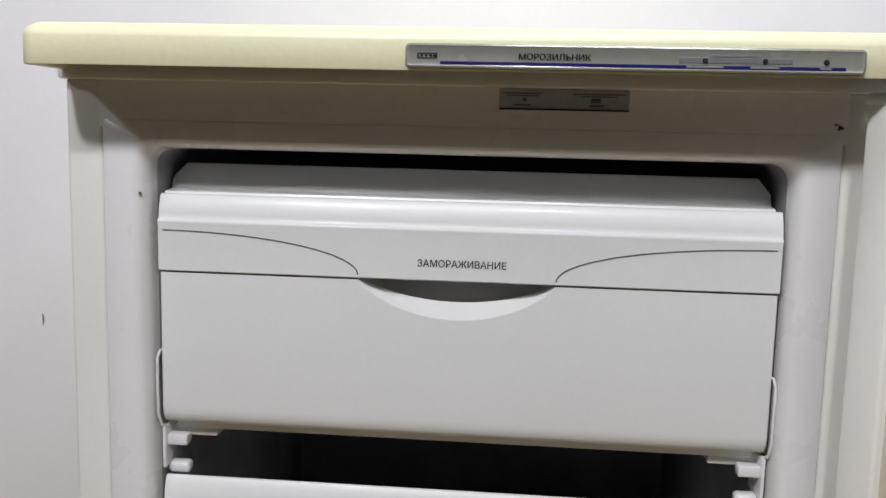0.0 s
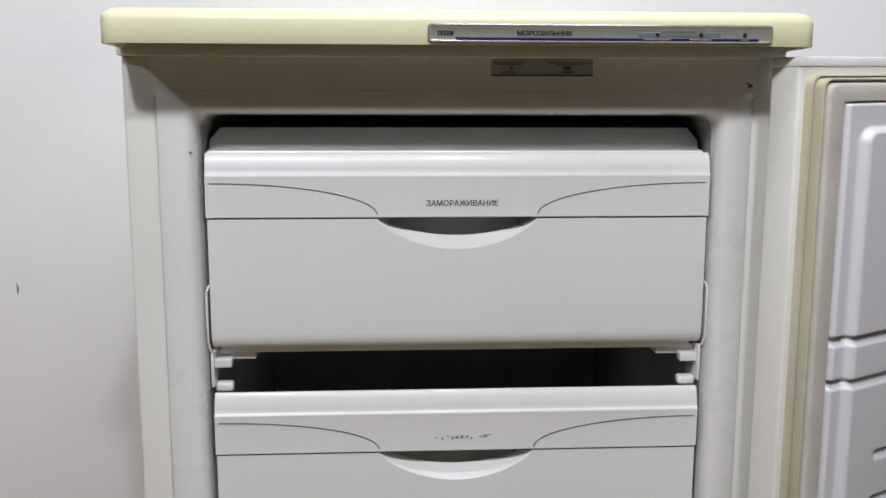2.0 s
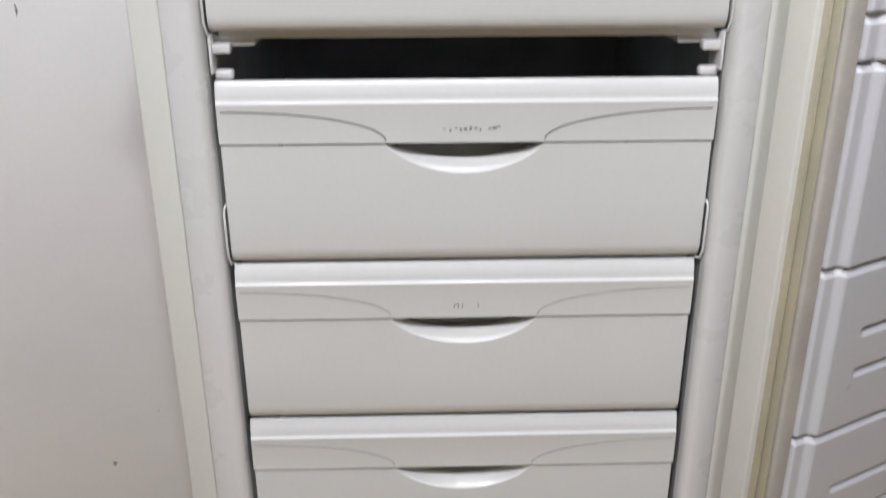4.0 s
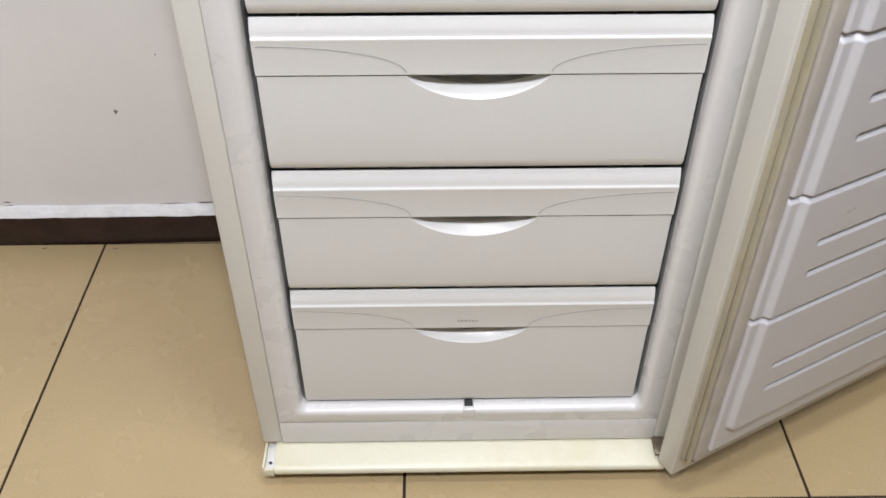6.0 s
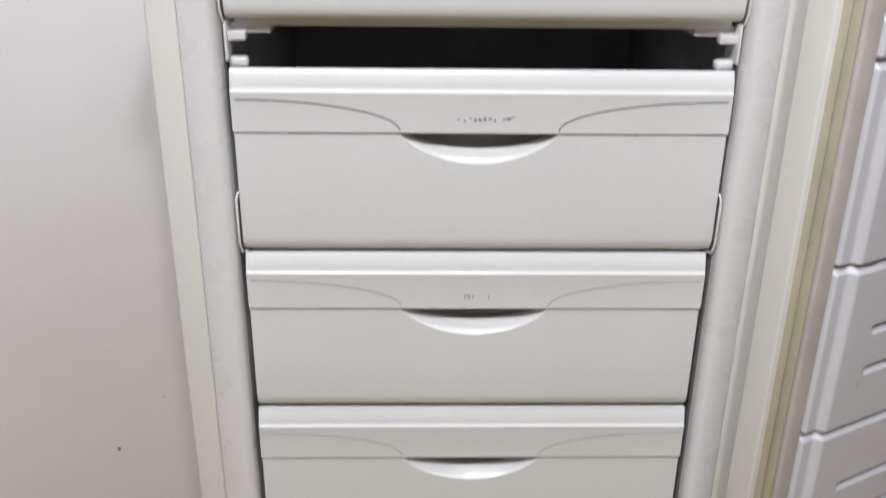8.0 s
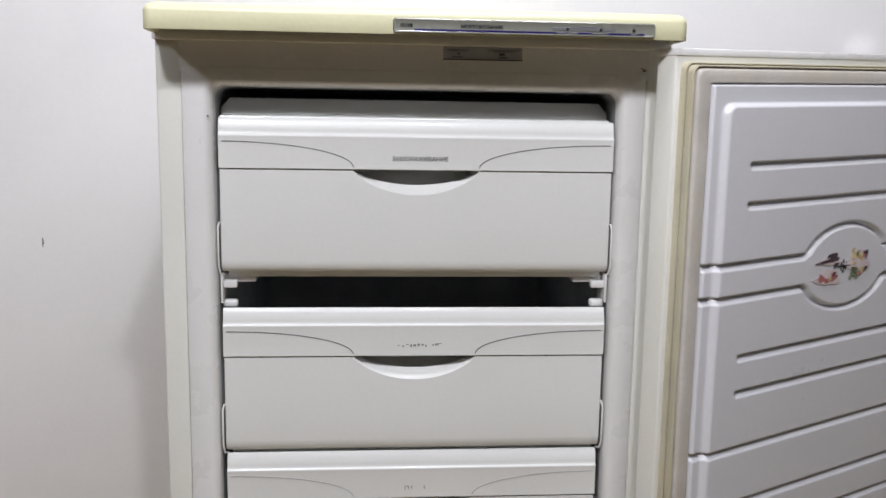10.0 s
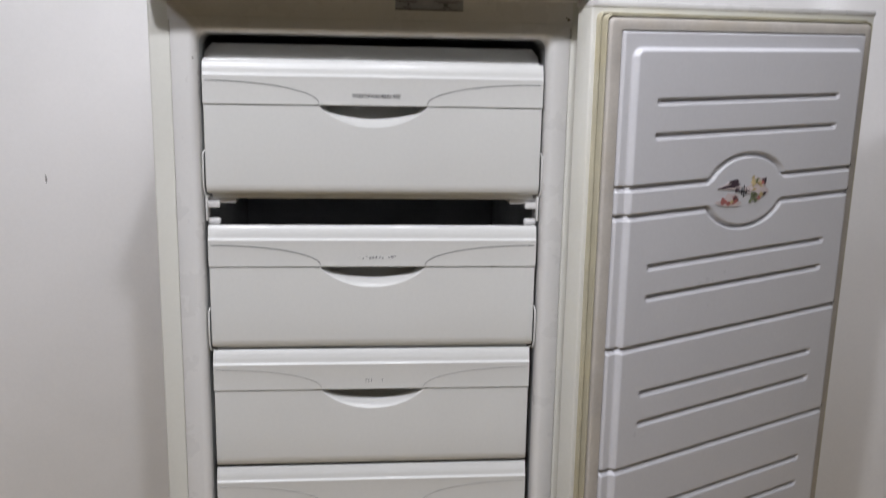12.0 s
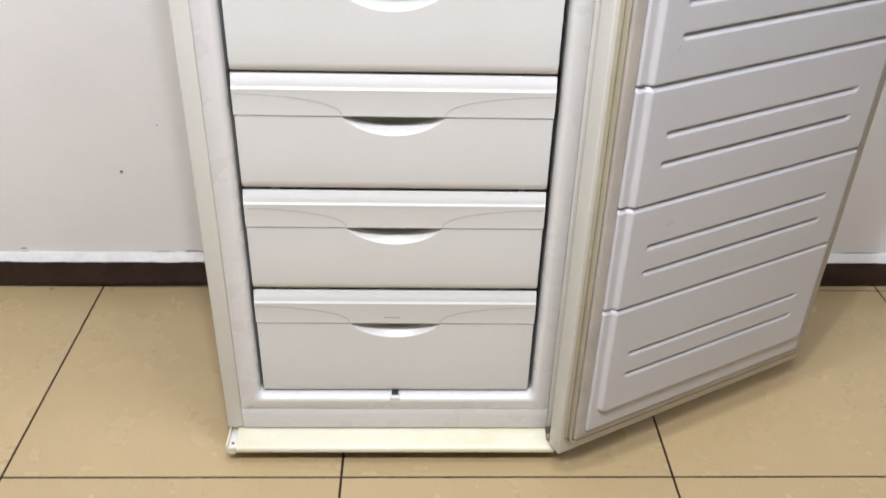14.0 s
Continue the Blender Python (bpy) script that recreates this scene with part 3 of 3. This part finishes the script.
worn_print(D6, 0.2955, [(-0.0145, 0.0, 0.0020, 0.0030), (-0.0100, 0.0002, 0.0034, 0.0026), (-0.0050, 0.0, 0.0030, 0.0030), (0.0, 0.0004, 0.0030, 0.0022), (0.0050, 0.0, 0.0022, 0.0032), (0.0095, -0.0003, 0.0028, 0.0018)], FADED)

# supports that show in the open gap under the first drawer
for s in (-1, 1):
    def span(outer, inner):
        return sorted((DX + s * outer, DX + s * inner))
    part("shelf_support", box(*span(0.2425, 0.2225), 0.008, 0.020, 1.1245, 1.1335, 0.0015), FRAME, freezer, "small white plastic shelf support")
    part("support_rib", box(*span(0.2420, 0.2390), 0.004, 0.04, 1.106, 1.142, 0.001), FRAME, freezer)
    part("support_step", box(*span(0.2400, 0.2010), 0.020, 0.08, 1.1300, 1.1400, 0.001), FRAME, freezer)
    part("support_peg", box(*span(0.2410, 0.2225), 0.012, 0.024, 1.0985, 1.1085, 0.0035, 3), FRAME, freezer)


# ---------------------------------------------------------------- the door, swung past the side of the cabinet
DOOR_TURN = 26.4
door_root = part("door", box(-0.057, 0.547, 0.030, 0.0615, 0.046, 1.4195, 0.0030, 3), DOOR_EDGE, freezer, "open freezer door with white ribbed inner liner")
door_root.matrix_basis = pose(0.359, -0.076, 0, 0, 0, DOOR_TURN)
LU0, LU1, LZ0, LZ1 = -0.0190, 0.5005, 0.102, 1.3825


def gasket():
    def g(k):
        m = k * 0.80
        return rrect(LU0 - k, LU1 + m, LZ0 - m, LZ1 + m, 0.004 + max(k, 0) * 0.2, 4)
    part("gasket", loft([(0.0230, g(0.0002)), (0.0124, g(0.0004)), (0.0110, g(0.0020)), (0.0112, g(0.0060)), (0.0112, g(0.0170)), (0.0126, g(0.0195)), (0.0160, g(0.0212)), (0.0270, g(0.0216)), (0.0270, g(0.0228))]), GASKET, door_root, "beige rubber door seal")
    part("gasket_lip", loft([(0.0272, g(0.0226)), (0.0150, g(0.0232)), (0.0140, g(0.0246)), (0.0150, g(0.0262)), (0.0272, g(0.0268)), (0.0272, g(0.0280)), (0.0225, g(0.0285)), (0.0230, g(0.0300)), (0.0310, g(0.0308))]), GASKET_LIP, door_root, "yellowed ribbed outer edge of the seal")
    part("top_cap", box(-0.0580, 0.5480, 0.0285, 0.0630, 1.4140, 1.4225, 0.0015), FRAME, door_root, "white plastic cap strip")


gasket()

RIBS = (1.287, 1.239, 1.050, 1.004, 0.857, 0.810, 0.665, 0.617, 0.473, 0.425, 0.263, 0.217)
DIVIDERS = (0.931, 0.742, 0.549, 0.362)
MED = (0.238, 1.1465, 0.086, 0.0555)
BANDS = (1.1675, 1.1265)


def liner():
    """The vacuum-formed liner: raised fields, dividing channels, pairs of ribs and an oval."""
    us = np.linspace(LU0, LU1, 230)
    zs = np.linspace(LZ0, LZ1, 1050)
    U, Z = np.meshgrid(us, zs)

    def step(v, w):
        t = np.clip(v / w + 0.5, 0, 1)
        return t * t * (3 - 2 * t)

    def channel(dist, half):
        t = np.clip(1 - np.abs(dist) / half, 0, 1)
        return t * t * (3 - 2 * t)

    def groove(z):
        """Steep above and gently sloped below."""
        d = Z - z
        return np.where(d > 0, channel(d, 0.0032), channel(d, 0.0084))

    h = np.zeros_like(U)
    # one raised field with rounded corners
    r = 0.012
    qu, qz = np.abs(U - 0.24425) - (0.24375 - r), np.abs(Z - 0.7505) - (0.607 - r)
    field = step(r - np.hypot(np.maximum(qu, 0), np.maximum(qz, 0)) - np.minimum(np.maximum(qu, qz), 0), 0.0060)
    h += 0.0080 * field - 0.0035
    cut = np.zeros_like(U)
    for z in DIVIDERS:
        cut = np.maximum(cut, groove(z + 0.0008) * step(0.494 - U, 0.004))
    e = np.sqrt(((U - MED[0]) / MED[2]) ** 2 + ((Z - MED[1]) / MED[3]) ** 2)
    for z in BANDS:
        cut = np.maximum(cut, groove(z + 0.0008) * step(e - 1.0, 0.06) * step(0.494 - U, 0.004))
    ring = channel((e - 1.0) * 0.068, 0.0060) * step(np.abs(Z - MED[1]) - 0.0205, 0.004)
    cut = np.maximum(cut, ring)
    for z in RIBS:
        cut = np.maximum(cut, groove(z + 0.0008) * step(U - 0.0440, 0.006) * step(0.4335 - U, 0.006))
    h -= 0.0074 * cut
    # rim that turns back into the seal
    edge = np.minimum(np.minimum(U - LU0, LU1 - U), np.minimum(Z - LZ0, LZ1 - Z))
    h -= 0.012 * (1 - step(edge - 0.0012, 0.0030))
    Y = 0.0045 - h
    n, m = U.shape
    co = np.stack([U, Y, Z], -1).reshape(-1, 3)
    idx = np.arange(n * m).reshape(n, m)
    quads = np.stack([idx[:-1, :-1], idx[:-1, 1:], idx[1:, 1:], idx[1:, :-1]], -1).reshape(-1, 4)
    me = bpy.data.meshes.new("liner")
    me.from_pydata(co.tolist(), [], quads.tolist())
    me.materials.append(LINER)
    me.polygons.foreach_set("use_smooth", [True] * len(me.polygons))
    ob = new("liner", me)
    ob.parent = door_root
    ob["label"] = "white vacuum-formed liner with ribs"
    # small dark plates paint the shade in the holes at the channel ends
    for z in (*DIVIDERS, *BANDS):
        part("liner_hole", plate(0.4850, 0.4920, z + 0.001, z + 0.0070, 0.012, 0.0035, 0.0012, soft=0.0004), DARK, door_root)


liner()


def food_motif():
    """The small coloured print in the oval: four clusters round a fine cross."""
    y = -0.0012
    u0, z0 = 0.231, 1.1465
    for mat, spots in ((PLUM, ((-0.022, 0.0125, 0.0105, 0.0060, 0.2), (-0.042, 0.0085, 0.013, 0.0020, 0.1), (-0.016, 0.003, 0.005, 0.003, 0.4), (0.044, 0.0130, 0.0050, 0.0050, 0.7), (0.046, -0.007, 0.0040, 0.0025, 0.5))),
                       (YELLOW, ((0.022, 0.0125, 0.0085, 0.0050, 0.4), (0.034, 0.0095, 0.0070, 0.0040, -0.4), (0.018, 0.0190, 0.003, 0.004, 0), (0.039, -0.0080, 0.0050, 0.0040, 0.3))),
                       (RED, ((-0.043, -0.0130, 0.0075, 0.0048, -0.3), (-0.031, -0.0165, 0.0060, 0.0030, 0.1), (-0.019, -0.0125, 0.0065, 0.0060, 0.6))),
                       (GREEN, ((0.022, -0.0085, 0.0075, 0.0062, 0.2), (0.028, -0.0155, 0.0045, 0.0030, 0.3), (0.015, -0.0165, 0.0025, 0.0035, -0.4)))):
        for i, (du, dz, ru, rz, a) in enumerate(spots):
            part("colour_print", blob(u0 + du, z0 + dz, ru, rz, y, i + len(spots), turn=a), mat, door_root)
    for du, dz, ru, rz in ((-0.030, -0.013, 0.024, 0.010), (0.030, 0.004, 0.024, 0.014), (-0.028, 0.010, 0.020, 0.007)):
        part("colour_print", blob(u0 + du, z0 + dz, ru, rz, y + 0.0003, 5), HALO, door_root)
    for mat, du, dz, ru, rz, a in ((YELLOW, -0.026, -0.0145, 0.0036, 0.0026, 0.3), (RED, 0.040, 0.0105, 0.0034, 0.0024, 0.2), (GREEN, 0.0265, 0.0150, 0.0040, 0.0022, 0.9), (RED, 0.0335, -0.0125, 0.0034, 0.0028, 0.0),
                                   (YELLOW, 0.0215, 0.0015, 0.0040, 0.0020, 0.2), (PLUM, -0.0185, -0.0085, 0.0038, 0.0016, 0.5), (PLUM, -0.0310, 0.0160, 0.0045, 0.0020, 0.3)):
        part("colour_print", blob(u0 + du, z0 + dz, ru, rz, y - 0.0004, 11, turn=a), mat, door_root)
    for a, b, lo, hi in ((-0.012, 0.014, -0.0005, 0.0007), (-0.0006, 0.0006, -0.009, 0.009), (-0.005, -0.0042, -0.006, 0.006), (0.0044, 0.0052, -0.006, 0.006)):
        part("cross_print", plate(u0 + a, u0 + b, z0 + lo, z0 + hi, y + 0.001, y - 0.0004, 0.0003, soft=0.0001), INK, door_root)


food_motif()


def warp(ob):
    """Twists and racks the door to fit the camera's view: its free edge leans forward and stands higher towards the
    top.
    """
    for v in ob.data.vertices:
        v.co.y -= 0.030 * (v.co.x + 0.061) * (v.co.z - 0.60)
        k = min(1.0, max(0.0, (v.co.z - 0.22) / 0.75))
        v.co.z += 0.026 * (v.co.x - 0.04) * k * k * (3 - 2 * k)


for ob in (door_root, *door_root.children):
    warp(ob)

# ---------------------------------------------------------------- floor tiles
for x, y, r in ((-0.671, 0.502, 0.0035), (-0.688, 0.430, 0.0018), (-0.811, 0.505, 0.004)):
    speck = tagged(part("dirt_speck", blob(0, 0, r, r * 0.4, 0, int(x * -1000)), SPOT), "tiny dark crumb of dirt lying on the tile", "dirt", group="specks on the floor")
    speck.matrix_basis = pose(x, y, 0.0002, -90, 0, 0)

floor = tagged(part("floor", box(X0 - 0.15, X1 + 0.15, Y0 - 0.15, Y1 + 0.65, -0.10, -0.0022), GROUT, smooth=None), "polished beige square floor tiles with dark joints", "floor", kind="structure")
S, J = 0.6015, 0.0044
gx, gy = -0.0935, -0.083
# the column of tiles beside the open door is widened to fit its joint to the camera's view
columns = [gx + i * S for i in range(-6, 2)] + [1.158 + i * S for i in range(6)]
meshes = {}
for x0, x1 in zip(columns, columns[1:]):
    w_ = round(x1 - x0, 4)
    if w_ not in meshes:
        meshes[w_] = finish("tile", box(-w_ / 2 + J / 2, w_ / 2 - J / 2, -S / 2 + J / 2, S / 2 - J / 2, -0.012, 0.0, 0.0007, 1), TILE)
    for j in range(-9, 2):
        t_ = new("tile", meshes[w_])
        t_.parent = floor
        t_.location = ((x0 + x1) / 2, gy + (j + 0.5) * S, 0)
